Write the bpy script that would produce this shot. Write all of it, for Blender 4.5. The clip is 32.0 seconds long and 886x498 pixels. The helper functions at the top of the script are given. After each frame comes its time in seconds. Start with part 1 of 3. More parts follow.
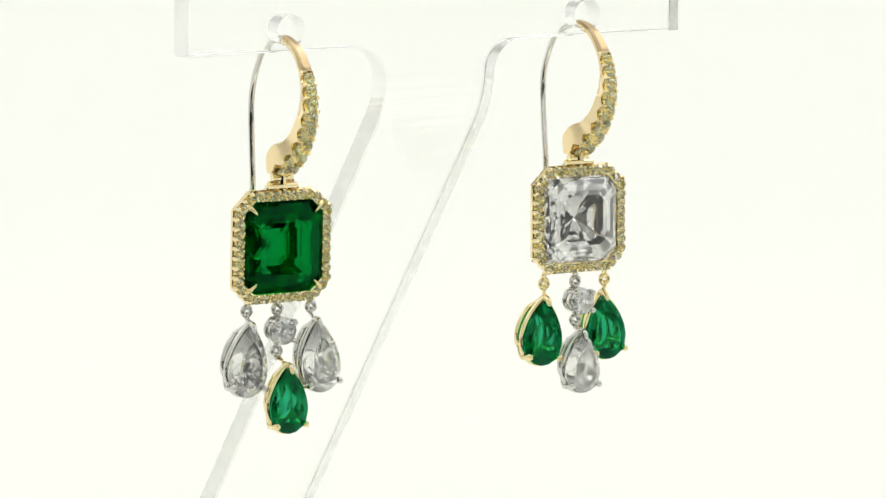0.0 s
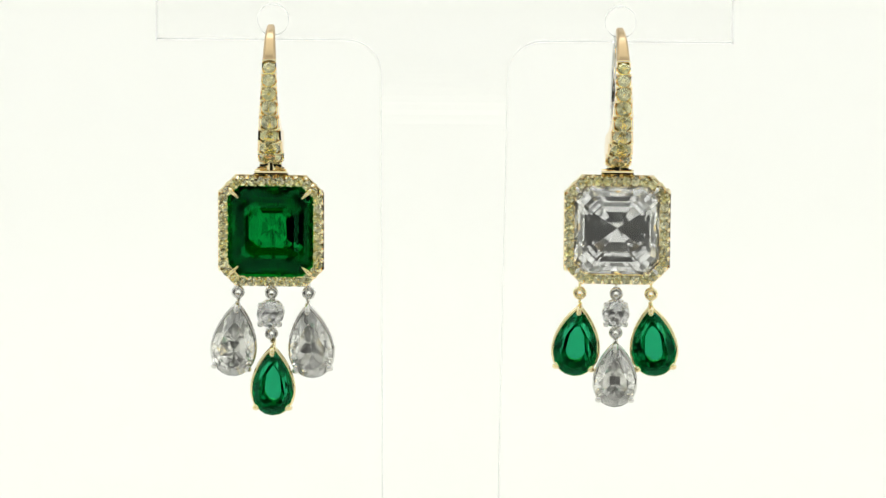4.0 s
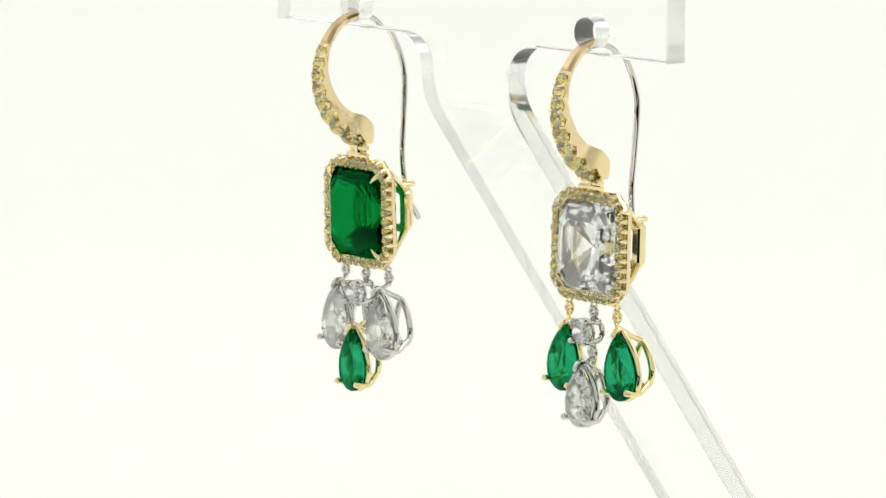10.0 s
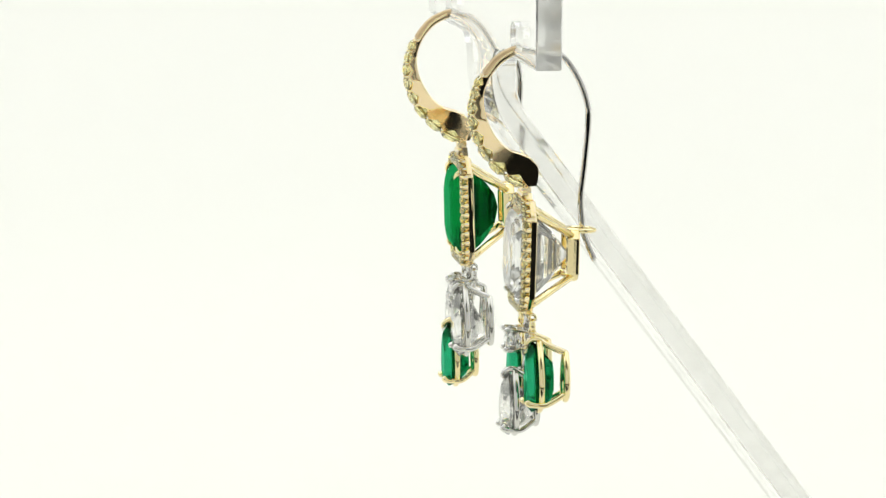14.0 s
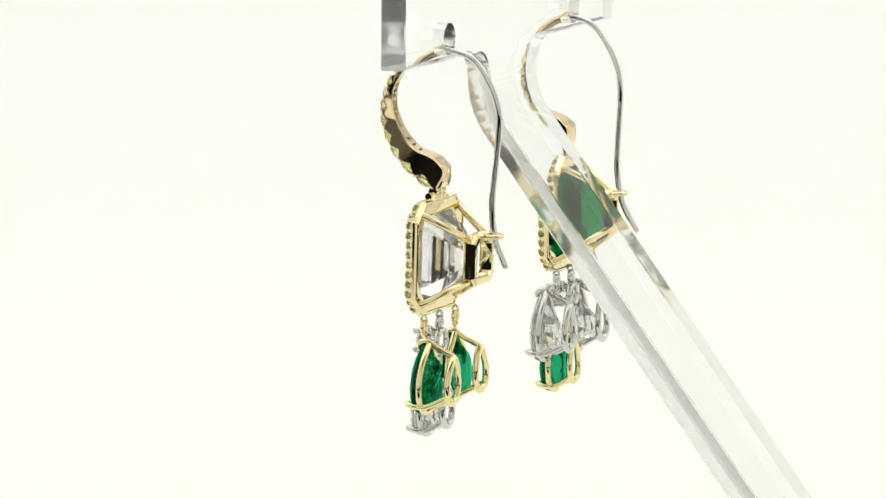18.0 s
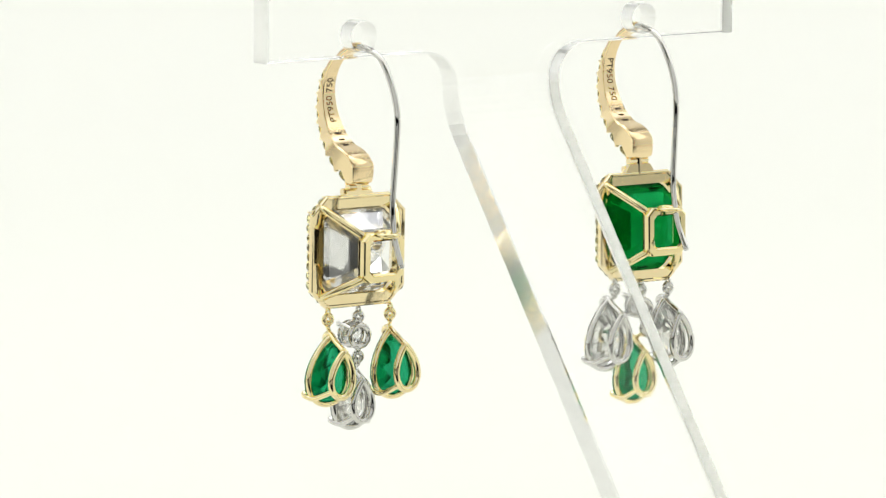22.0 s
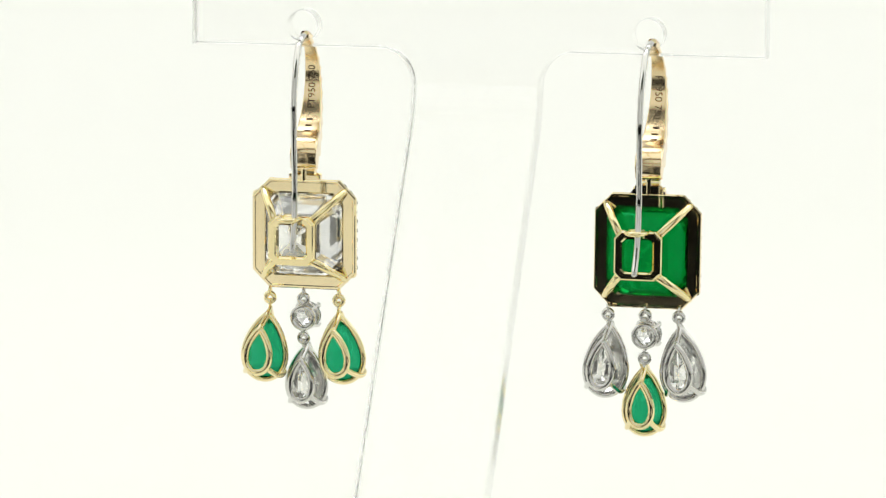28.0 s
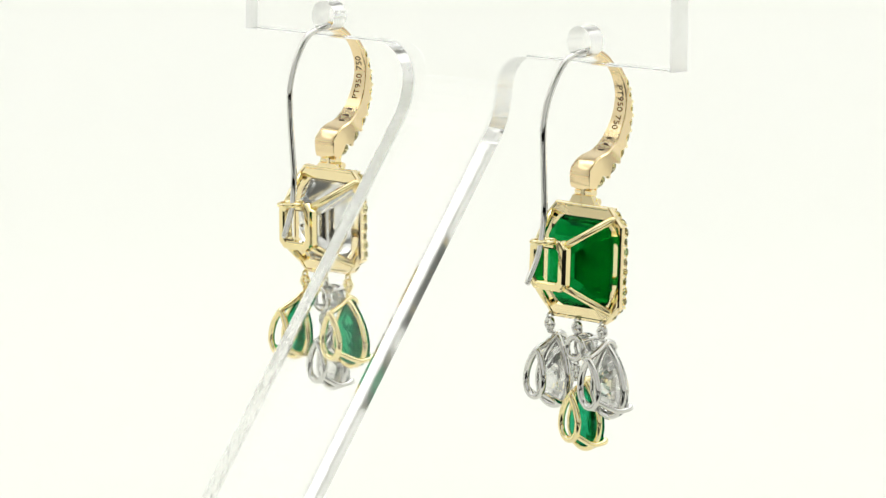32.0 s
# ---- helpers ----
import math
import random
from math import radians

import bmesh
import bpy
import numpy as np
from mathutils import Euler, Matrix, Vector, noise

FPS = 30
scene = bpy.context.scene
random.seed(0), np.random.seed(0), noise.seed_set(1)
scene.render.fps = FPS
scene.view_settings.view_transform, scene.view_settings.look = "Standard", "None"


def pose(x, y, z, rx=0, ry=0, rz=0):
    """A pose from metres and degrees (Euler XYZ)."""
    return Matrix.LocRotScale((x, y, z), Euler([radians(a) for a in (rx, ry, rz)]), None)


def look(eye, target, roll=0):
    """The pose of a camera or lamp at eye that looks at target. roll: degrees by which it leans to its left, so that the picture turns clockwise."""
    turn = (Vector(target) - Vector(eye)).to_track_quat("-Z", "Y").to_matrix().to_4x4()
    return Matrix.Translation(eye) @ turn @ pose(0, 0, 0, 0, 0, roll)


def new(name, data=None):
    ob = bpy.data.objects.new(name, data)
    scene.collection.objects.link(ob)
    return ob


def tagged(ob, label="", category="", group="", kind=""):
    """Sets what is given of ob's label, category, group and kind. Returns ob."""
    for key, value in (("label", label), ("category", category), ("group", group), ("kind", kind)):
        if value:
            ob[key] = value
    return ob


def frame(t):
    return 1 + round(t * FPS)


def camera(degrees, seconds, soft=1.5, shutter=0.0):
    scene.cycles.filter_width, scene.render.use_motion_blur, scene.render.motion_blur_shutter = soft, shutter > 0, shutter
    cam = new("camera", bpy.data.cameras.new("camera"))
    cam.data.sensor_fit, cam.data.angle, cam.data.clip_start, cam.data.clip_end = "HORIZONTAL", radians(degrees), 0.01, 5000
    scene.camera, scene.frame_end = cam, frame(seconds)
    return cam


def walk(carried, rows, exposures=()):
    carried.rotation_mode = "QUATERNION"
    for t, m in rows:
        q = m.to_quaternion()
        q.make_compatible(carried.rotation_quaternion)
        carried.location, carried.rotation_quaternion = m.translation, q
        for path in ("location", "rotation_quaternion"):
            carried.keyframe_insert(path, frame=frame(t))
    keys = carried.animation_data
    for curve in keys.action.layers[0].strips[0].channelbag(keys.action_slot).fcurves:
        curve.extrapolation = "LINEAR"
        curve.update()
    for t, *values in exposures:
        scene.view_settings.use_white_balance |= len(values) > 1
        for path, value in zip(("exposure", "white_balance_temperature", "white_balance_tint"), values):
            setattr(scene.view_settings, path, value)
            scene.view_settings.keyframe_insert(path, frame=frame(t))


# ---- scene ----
# Two drop earrings hang in the holes of a clear T-shaped stand that turns slowly on white paper.
# Lengths below are written in millimetres and scaled by MM.
MM = 0.001
BASE = 85.0            # height of the stand's wings above the paper

cam = camera(10.574, 32.0, soft=1.35)
EYE = Vector((0.0, -0.56102, 0.14283))
YAW, PITCH, LEAN = radians(0.2522), radians(8.337), 0.427
AIM = EYE + Vector((-math.sin(YAW) * math.cos(PITCH), math.cos(YAW) * math.cos(PITCH), -math.sin(PITCH)))
walk(cam, [(0, look(EYE, AIM, LEAN)), (32, look(EYE, AIM, LEAN))])
scene.view_settings.exposure = -2.19

# ---- light ----
world = bpy.data.worlds.new("world")
scene.world = world
world.use_nodes = True
world.node_tree.nodes["Background"].inputs[0].default_value = (0.9, 0.95, 1.0, 1)
world.node_tree.nodes["Background"].inputs[1].default_value = 0.02


def softbox(name, eye, target, wide, high, watts, tint=(0.985, 1.0, 0.94)):
    lamp = bpy.data.lights.new(name, "AREA")
    lamp.shape, lamp.size, lamp.size_y, lamp.energy, lamp.color = "RECTANGLE", wide, high, watts, tint
    ob = new(name, lamp)
    ob.matrix_world = look(eye, target)
    return ob


softbox("softbox_top", (0, 0.0, 0.80), (0, 0.03, 0), 2.2, 0.84, 28.5)
# added fill behind the camera, brightens the stones' facets and the hook sides
softbox("front_fill", (0, -1.45, 0.66), (0, 0.0, 0.52), 1.7, 1.24, 24.0)
softbox("softbox_back", (0, 0.38, 1.05), (0, 0.85, 0.15), 1.3, 0.5, 22.0, (0.985, 0.998, 1.10))
softbox("softbox_side", (-0.66, 0.0, 0.43), (0, 0.0, 0.40), 1.2, 0.8, 9.0)
softbox("softbox_side", (0.66, 0.0, 0.43), (0, 0.0, 0.40), 1.2, 0.8, 9.0)


# ---- materials ----
def material(name):
    m = bpy.data.materials.new(name)
    m.use_nodes = True
    nt = m.node_tree
    return m, nt, nt.nodes["Principled BSDF"]


def noise_node(nt, scale, detail=4.0):
    co = nt.nodes.new("ShaderNodeTexCoord")
    n = nt.nodes.new("ShaderNodeTexNoise")
    n.inputs["Scale"].default_value = scale
    n.inputs["Detail"].default_value = detail
    nt.links.new(co.outputs["Object"], n.inputs["Vector"])
    return n


def ranged(nt, socket, low, high):
    r = nt.nodes.new("ShaderNodeMapRange")
    r.inputs["To Min"].default_value = low
    r.inputs["To Max"].default_value = high
    nt.links.new(socket, r.inputs["Value"])
    return r.outputs["Result"]


def bumped(nt, bsdf, socket, strength, distance):
    b = nt.nodes.new("ShaderNodeBump")
    b.inputs["Strength"].default_value = strength
    b.inputs["Distance"].default_value = distance
    nt.links.new(socket, b.inputs["Height"])
    nt.links.new(b.outputs["Normal"], bsdf.inputs["Normal"])


def metal(name, colour, other, rough_low, rough_high):
    m, nt, b = material(name)
    b.inputs["Metallic"].default_value = 1.0
    wide, fine = noise_node(nt, 260.0), noise_node(nt, 2600.0, 2.0)
    mix = nt.nodes.new("ShaderNodeMix")
    mix.data_type = "RGBA"
    mix.inputs["A"].default_value, mix.inputs["B"].default_value = (*colour, 1), (*other, 1)
    nt.links.new(wide.outputs["Fac"], mix.inputs["Factor"])
    nt.links.new(mix.outputs["Result"], b.inputs["Base Color"])
    nt.links.new(ranged(nt, wide.outputs["Fac"], rough_low, rough_high), b.inputs["Roughness"])
    bumped(nt, b, fine.outputs["Fac"], 0.06, 0.00002)
    return m


def gem(name, colour, ior, vary=0.0, clear=1.0):
    m, nt, b = material(name)
    b.inputs["Transmission Weight"].default_value = clear
    b.inputs["IOR"].default_value = ior
    b.inputs["Roughness"].default_value = 0.0
    b.inputs["Base Color"].default_value = (*colour, 1)
    if vary:
        info = nt.nodes.new("ShaderNodeObjectInfo")
        mix = nt.nodes.new("ShaderNodeMix")
        mix.data_type = "RGBA"
        mix.inputs["A"].default_value = (*colour, 1)
        mix.inputs["B"].default_value = (*(c ** (1 + vary) for c in colour), 1)
        nt.links.new(info.outputs["Random"], mix.inputs["Factor"])
        nt.links.new(mix.outputs["Result"], b.inputs["Base Color"])
    return m


GOLD = metal("yellow_gold", (0.90, 0.78, 0.46), (0.86, 0.72, 0.39), 0.02, 0.07)
ROSE = metal("warm_gold", (0.90, 0.77, 0.49), (0.85, 0.70, 0.41), 0.025, 0.08)
SATIN = metal("satin_gold", (0.91, 0.74, 0.46), (0.87, 0.69, 0.41), 0.04, 0.09)
BRUSHED = metal("brushed_warm_gold", (0.72, 0.55, 0.33), (0.66, 0.49, 0.28), 0.28, 0.38)
INNER = metal("fine_brushed_gold", (0.86, 0.69, 0.43), (0.81, 0.63, 0.37), 0.16, 0.24)
PLAT = metal("platinum", (0.70, 0.69, 0.66), (0.62, 0.61, 0.59), 0.02, 0.07)
# clear below 1 mixes in diffuse white, which brightens the facets that mirror dark
DIAMOND = gem("diamond", (1.0, 1.0, 0.998), 2.25, clear=0.92)
PEAR_DIAMOND = gem("whitened_diamond", (0.99, 0.985, 0.955), 2.25, clear=0.90)
YELLOW = gem("pale_yellow_diamond", (1.0, 0.975, 0.66), 1.72, 0.9, clear=0.9)


def tinted_glass(name, colour, ior):
    """A coloured stone: the light is tinted at each face that it meets, so that long ways inside turn deep."""
    m, nt, b = material(name)
    g = nt.nodes.new("ShaderNodeBsdfGlass")
    g.inputs["IOR"].default_value, g.inputs["Roughness"].default_value = ior, 0.0
    veil = noise_node(nt, 420.0, 3.0)
    mix = nt.nodes.new("ShaderNodeMix")
    mix.data_type = "RGBA"
    mix.inputs["A"].default_value = (*(c * 0.9 for c in colour), 1)
    mix.inputs["B"].default_value = (*(min(1.0, c * 1.1) for c in colour), 1)
    nt.links.new(veil.outputs["Fac"], mix.inputs["Factor"])
    nt.links.new(mix.outputs["Result"], g.inputs["Color"])
    nt.links.new(g.outputs["BSDF"], nt.nodes["Material Output"].inputs["Surface"])
    nt.nodes.remove(b)
    return m


EMERALD = tinted_glass("emerald", (0.035, 0.46, 0.185), 1.58)
EMERALD_SMALL = tinted_glass("emerald_light", (0.13, 0.60, 0.405), 1.58)

ACRYLIC, nt, b = material("clear_acrylic")
b.inputs["Transmission Weight"].default_value = 1.0
b.inputs["IOR"].default_value = 1.22
b.inputs["Base Color"].default_value = (0.999, 0.999, 0.998, 1)
n = noise_node(nt, 90.0)
nt.links.new(ranged(nt, n.outputs["Fac"], 0.0, 0.02), b.inputs["Roughness"])

def cut_edge(name, clear, low, high, ior=1.49):
    m, nt, b = material(name)
    b.inputs["Transmission Weight"].default_value = clear
    b.inputs["IOR"].default_value = ior
    n = noise_node(nt, 60.0, 2.0)
    nt.links.new(ranged(nt, n.outputs["Fac"], low, high), b.inputs["Roughness"])
    # faint saw marks and grime in the cut
    marks = noise_node(nt, 420.0, 3.0)
    ramp = nt.nodes.new("ShaderNodeValToRGB")
    ramp.color_ramp.elements[0].position, ramp.color_ramp.elements[1].position = 0.32, 0.55
    ramp.color_ramp.elements[0].color, ramp.color_ramp.elements[1].color = (0.90, 0.90, 0.89, 1), (0.985, 0.985, 0.98, 1)
    nt.links.new(marks.outputs["Fac"], ramp.inputs["Fac"])
    nt.links.new(ramp.outputs["Color"], b.inputs["Base Color"])
    bumped(nt, b, marks.outputs["Fac"], 0.3, 0.0001)
    return m


EDGE = cut_edge("rounded_acrylic_edge", 0.92, 0.12, 0.22, 1.22)
SAWN_EDGE = cut_edge("saw_cut_acrylic_edge", 0.75, 0.25, 0.4, 1.18)
POLISHED_EDGE = cut_edge("polished_acrylic_edge", 0.86, 0.12, 0.20, 1.22)

PAPER, nt, b = material("white_paper")
n, fine = noise_node(nt, 3.0, 3.0), noise_node(nt, 900.0)
mix = nt.nodes.new("ShaderNodeMix")
mix.data_type = "RGBA"
mix.inputs["A"].default_value, mix.inputs["B"].default_value = (0.86, 0.86, 0.80, 1), (0.845, 0.845, 0.78, 1)
nt.links.new(n.outputs["Fac"], mix.inputs["Factor"])
nt.links.new(mix.outputs["Result"], b.inputs["Base Color"])
b.inputs["Roughness"].default_value = 0.8
bumped(nt, b, fine.outputs["Fac"], 0.05, 0.0002)

# extra bright white for the added reflector strips
REFLECTOR, nt, b = material("reflector_white")
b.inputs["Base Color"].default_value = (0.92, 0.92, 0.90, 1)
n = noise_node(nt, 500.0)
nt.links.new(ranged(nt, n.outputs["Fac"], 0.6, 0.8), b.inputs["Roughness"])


def plain_paint(name, low, high):
    m, nt, b = material(name)
    n = noise_node(nt, 6.0)
    r = nt.nodes.new("ShaderNodeValToRGB")
    r.color_ramp.elements[0].color, r.color_ramp.elements[1].color = (*low, 1), (*high, 1)
    nt.links.new(n.outputs["Fac"], r.inputs["Fac"])
    nt.links.new(r.outputs["Color"], b.inputs["Base Color"])
    b.inputs["Roughness"].default_value = 0.9
    b.inputs["Specular IOR Level"].default_value = 0.0
    return m


DARK = plain_paint("reflection_black", (0.006, 0.006, 0.007), (0.012, 0.012, 0.013))
WALL = plain_paint("off_white_wall_paint", (0.60, 0.60, 0.585), (0.66, 0.66, 0.645))
ENGRAVE, nt, b = material("engraved_mark")
b.inputs["Base Color"].default_value = (0.09, 0.06, 0.03, 1)
b.inputs["Roughness"].default_value = 0.7


# ---- mesh helpers ----
def part(name, bm, mat, parent=None, label="", smooth=False):
    me = bpy.data.meshes.new(name)
    bmesh.ops.recalc_face_normals(bm, faces=bm.faces)
    bm.to_mesh(me)
    bm.free()
    me.materials.append(mat)
    for p in me.polygons:
        p.use_smooth = smooth
    ob = new(name, me)
    ob.parent = parent
    return tagged(ob, label)


def shared(name, me, parent, m, label=""):
    ob = new(name, me)
    ob.parent = parent
    ob.matrix_basis = m
    return tagged(ob, label)


def mm(*p):
    return Vector(p) * MM


def curve_through(points, steps, closed=False):
    """A Catmull-Rom line through points of any dimension, as numpy rows."""
    p = np.array(points, float)
    n = len(p)
    out = []
    for i in range(n if closed else n - 1):
        if closed:
            a, b2, c, d = p[(i - 1) % n], p[i], p[(i + 1) % n], p[(i + 2) % n]
        else:
            a, b2, c, d = p[max(i - 1, 0)], p[i], p[i + 1], p[min(i + 2, n - 1)]
        for k in range(steps):
            t = k / steps
            out.append(0.5 * (2 * b2 + (c - a) * t + (2 * a - 5 * b2 + 4 * c - d) * t * t + (3 * b2 - a - 3 * c + d) * t ** 3))
    if not closed:
        out.append(p[-1])
    return np.array(out)


def skin(bm, loops, closed_loop=False, caps=True):
    """Joins rings of vertices into a tube."""
    rings = [[bm.verts.new(Vector(v) * MM) for v in ring] for ring in loops]
    n = len(rings[0])
    pairs = list(zip(rings, rings[1:])) + ([(rings[-1], rings[0])] if closed_loop else [])
    for r0, r1 in pairs:
        for i in range(n):
            bm.faces.new((r0[i], r0[(i + 1) % n], r1[(i + 1) % n], r1[i]))
    if caps and not closed_loop:
        bm.faces.new(rings[0][::-1])
        bm.faces.new(rings[-1])
    return rings


def tube(bm, points, radius, sides=10, closed=False, flat=1.0):
    """A round rod along points (mm); radius is one number or one for each point; flat squeezes it along its second axis."""
    pts = [Vector(p) for p in points]
    n = len(pts)
    rad = [radius] * n if isinstance(radius, (int, float)) else list(radius)
    up, loops = None, []
    for i, p in enumerate(pts):
        a = pts[(i - 1) % n] if closed or i else p
        c = pts[(i + 1) % n] if closed or i < n - 1 else p
        d = (c - a).normalized()
        if up is None:
            up = d.orthogonal().normalized()
        up = (up - d * up.dot(d)).normalized()
        side = d.cross(up)
        loops.append([p + (up * math.cos(t) + side * math.sin(t) * flat) * rad[i] for t in (2 * math.pi * k / sides for k in range(sides))])
    skin(bm, loops, closed)


def ball(bm, centre, r, seg=8, ring=6, squash=(1, 1, 1)):
    m = Matrix.Translation(mm(*centre)) @ Matrix.Diagonal((*squash, 1))
    bmesh.ops.create_uvsphere(bm, u_segments=seg, v_segments=ring, radius=r * MM, matrix=m)


def octagon(hx, hz, cut):
    return [(hx - cut, -hz), (hx, -hz + cut), (hx, hz - cut), (hx - cut, hz), (-hx + cut, hz), (-hx, hz - cut), (-hx, -hz + cut), (-hx + cut, -hz)]


def pear(w, h, n):
    """A teardrop outline, tip up at z = 0, as (x, z)."""
    raw = []
    for k in range(n):
        t = 2 * math.pi * k / n
        raw.append((math.sin(t) * abs(math.sin(t / 2)) ** 0.75, math.cos(t)))
    top = max(x for x, z in raw)
    return [(x / top * w / 2, (z - 1) / 2 * h) for x, z in raw]


def ring_outline(r, n):
    return [(r * math.sin(2 * math.pi * k / n), r * math.cos(2 * math.pi * k / n)) for k in range(n)]


def brilliant(outline, centre, crown, depth, table=0.56, girdle=0.12, keel=(0.0, 0.0), seed=0, back=((0.60, 0.50), (0.24, 0.85)), wild=0.05):
    """A faceted stone that faces -y with its girdle at y = 0; outline is an even ring of (x, z); keel stretches the point at its back up and down into a ridge; back gives (scale, depth) of the two rings behind the girdle."""
    bm = bmesh.new()
    n = len(outline)
    cx, cz = centre
    rnd = random.Random(seed)

    def level(scale, y, idx, off=0.0):
        out = []
        for i in idx:
            k = scale * (1 + rnd.uniform(-off, off))
            zm = min(max(outline[i][1], cz - keel[1]), cz + keel[0])
            out.append(bm.verts.new(mm(cx + (outline[i][0] - cx) * k, y * (1 + rnd.uniform(-off, off) * 0.6), zm + (outline[i][1] - zm) * k)))
        return out

    every, even, odd = range(n), range(0, n, 2), range(1, n, 2)
    k = n // 2
    front, rim = level(1, -girdle / 2, every), level(1, girdle / 2, every)
    for i in every:
        bm.faces.new((front[i], front[(i + 1) % n], rim[(i + 1) % n], rim[i]))
    mid = level(0.80, -crown * 0.62 - girdle / 2, odd, 0.012)
    top = level(table, -crown - girdle / 2, even)
    low = level(back[0][0], depth * back[0][1], odd, wild)
    deep = level(back[1][0], depth * back[1][1], even, wild * 2)
    ends = [bm.verts.new(mm(cx, depth, cz + keel[0])), bm.verts.new(mm(cx, depth, cz - keel[1]))] if keel[0] else [bm.verts.new(mm(cx, depth, cz))]
    bm.faces.new(top)
    for j in range(k):
        e0, o, e1, j1 = 2 * j, 2 * j + 1, (2 * j + 2) % n, (j + 1) % k
        bm.faces.new((front[e0], mid[j], front[o]))
        bm.faces.new((front[o], mid[j], front[e1]))
        bm.faces.new((top[j], top[j1], mid[j]))
        bm.faces.new((top[j], mid[j], front[e0]))
        bm.faces.new((top[j], front[e0], mid[j - 1]))
        bm.faces.new((rim[e0], rim[o], low[j]))
        bm.faces.new((rim[o], rim[e1], low[j]))
        bm.faces.new((low[j - 1], rim[e0], low[j]))
        bm.faces.new((low[j - 1], low[j], deep[j]))
        bm.faces.new((low[j], deep[j1], deep[j]))
        up0, up1 = (0 if outline[e0][1] >= cz else -1), (0 if outline[e1][1] >= cz else -1)
        bm.faces.new((deep[j], deep[j1], ends[up1]))
        if ends[up0] is not ends[up1]:
            bm.faces.new((deep[j], ends[up1], ends[up0]))
    return bm


def step_cut(hx, hz, cut, levels):
    """A square step-cut stone from (scale, y) levels, front to back."""
    bm = bmesh.new()
    loops = [[(x * s, y, z * s) for x, z in octagon(hx, hz, cut)] for s, y in levels]
    skin(bm, loops)
    return bm


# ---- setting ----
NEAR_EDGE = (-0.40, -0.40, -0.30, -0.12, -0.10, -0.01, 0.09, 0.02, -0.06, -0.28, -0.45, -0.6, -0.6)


def paper_sweep():
    bm = bmesh.new()
    line = [(-0.18, 0.0), (0.1, 0.0), (0.36, 0.0), (0.45, 0.0)]
    for k in range(1, 17):
        a = radians(90 * k / 16)
        line.append((0.45 + 0.5 * math.sin(a), 0.5 - 0.5 * math.cos(a)))
    line.append((0.95, 1.6))
    rows = []
    for n, (y, z) in enumerate(line):
        # the near edge is cut back in the middle, over the added dark mat
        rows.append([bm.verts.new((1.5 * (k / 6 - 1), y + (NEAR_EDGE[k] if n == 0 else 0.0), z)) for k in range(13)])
    for r0, r1 in zip(rows, rows[1:]):
        for i in range(12):
            bm.faces.new((r0[i], r0[i + 1], r1[i + 1], r1[i]))
    ob = part("backdrop", bm, PAPER, smooth=True)
    if ob.data.polygons[0].normal.z < 0:
        ob.data.flip_normals()
    return tagged(ob, "seamless white paper sweep curving up behind the stand", "backdrop", kind="structure")


def slab(name, x0, x1, y0, y1, z0, z1, mat, label, category):
    bm = bmesh.new()
    bmesh.ops.create_cube(bm, size=1, matrix=Matrix.Translation(((x0 + x1) / 2, (y0 + y1) / 2, (z0 + z1) / 2)) @ Matrix.Diagonal((x1 - x0, y1 - y0, z1 - z0, 1)))
    return tagged(part(name, bm, mat), label, category, kind="structure")


paper_sweep()


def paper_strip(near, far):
    """An added white reflector strip on the dark mat; near and far give x from, x to and y of its two ends."""
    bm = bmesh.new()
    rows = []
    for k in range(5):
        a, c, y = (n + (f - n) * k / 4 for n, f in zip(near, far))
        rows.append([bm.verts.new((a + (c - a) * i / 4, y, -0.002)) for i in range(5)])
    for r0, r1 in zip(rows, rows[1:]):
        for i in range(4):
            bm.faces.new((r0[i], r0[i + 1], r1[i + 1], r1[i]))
    ob = part("paper_strip", bm, REFLECTOR)
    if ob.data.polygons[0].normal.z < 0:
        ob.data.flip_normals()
    return tagged(ob, "unseen white reflector strip added on the dark mat", "paper", kind="structure")


# unseen strips, added so that the gold and stones mirror white at certain turns
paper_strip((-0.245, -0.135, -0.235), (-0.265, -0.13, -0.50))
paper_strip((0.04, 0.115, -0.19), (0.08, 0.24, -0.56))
slab("floor", -1.8, 1.8, -1.8, 1.8, -0.06, -0.012, WALL, "off-white table top under the paper", "floor")
# unseen black mat, added so that upright gold faces mirror black
slab("dark_reflection_mat", -1.6, 1.6, -1.40, -0.05, -0.012, -0.004, DARK, "unseen black mat added before the paper for dark reflections", "mat")
slab("wall_north", -1.86, 1.86, 1.8, 1.86, -0.06, 2.0, WALL, "off-white studio wall", "wall")
slab("wall_south", -1.86, 1.86, -1.86, -1.8, -0.06, 2.0, WALL, "off-white studio wall", "wall")
slab("wall_east", 1.8, 1.86, -1.8, 1.8, -0.06, 2.0, WALL, "off-white studio wall", "wall")
slab("wall_west", -1.86, -1.8, -1.8, 1.8, -0.06, 2.0, WALL, "off-white studio wall", "wall")
slab("ceiling", -1.86, 1.86, -1.86, 1.86, 2.0, 2.06, WALL, "off-white studio ceiling", "ceiling")


# ---- the stand ----
STAND_X = -2.05        # its middle, off the axis of the turn
FRONT, BACK = 1.74, 4.74
HOLES = (-22.35, 18.75)
LEG_HALF = 7.6
FILLET = 4.0


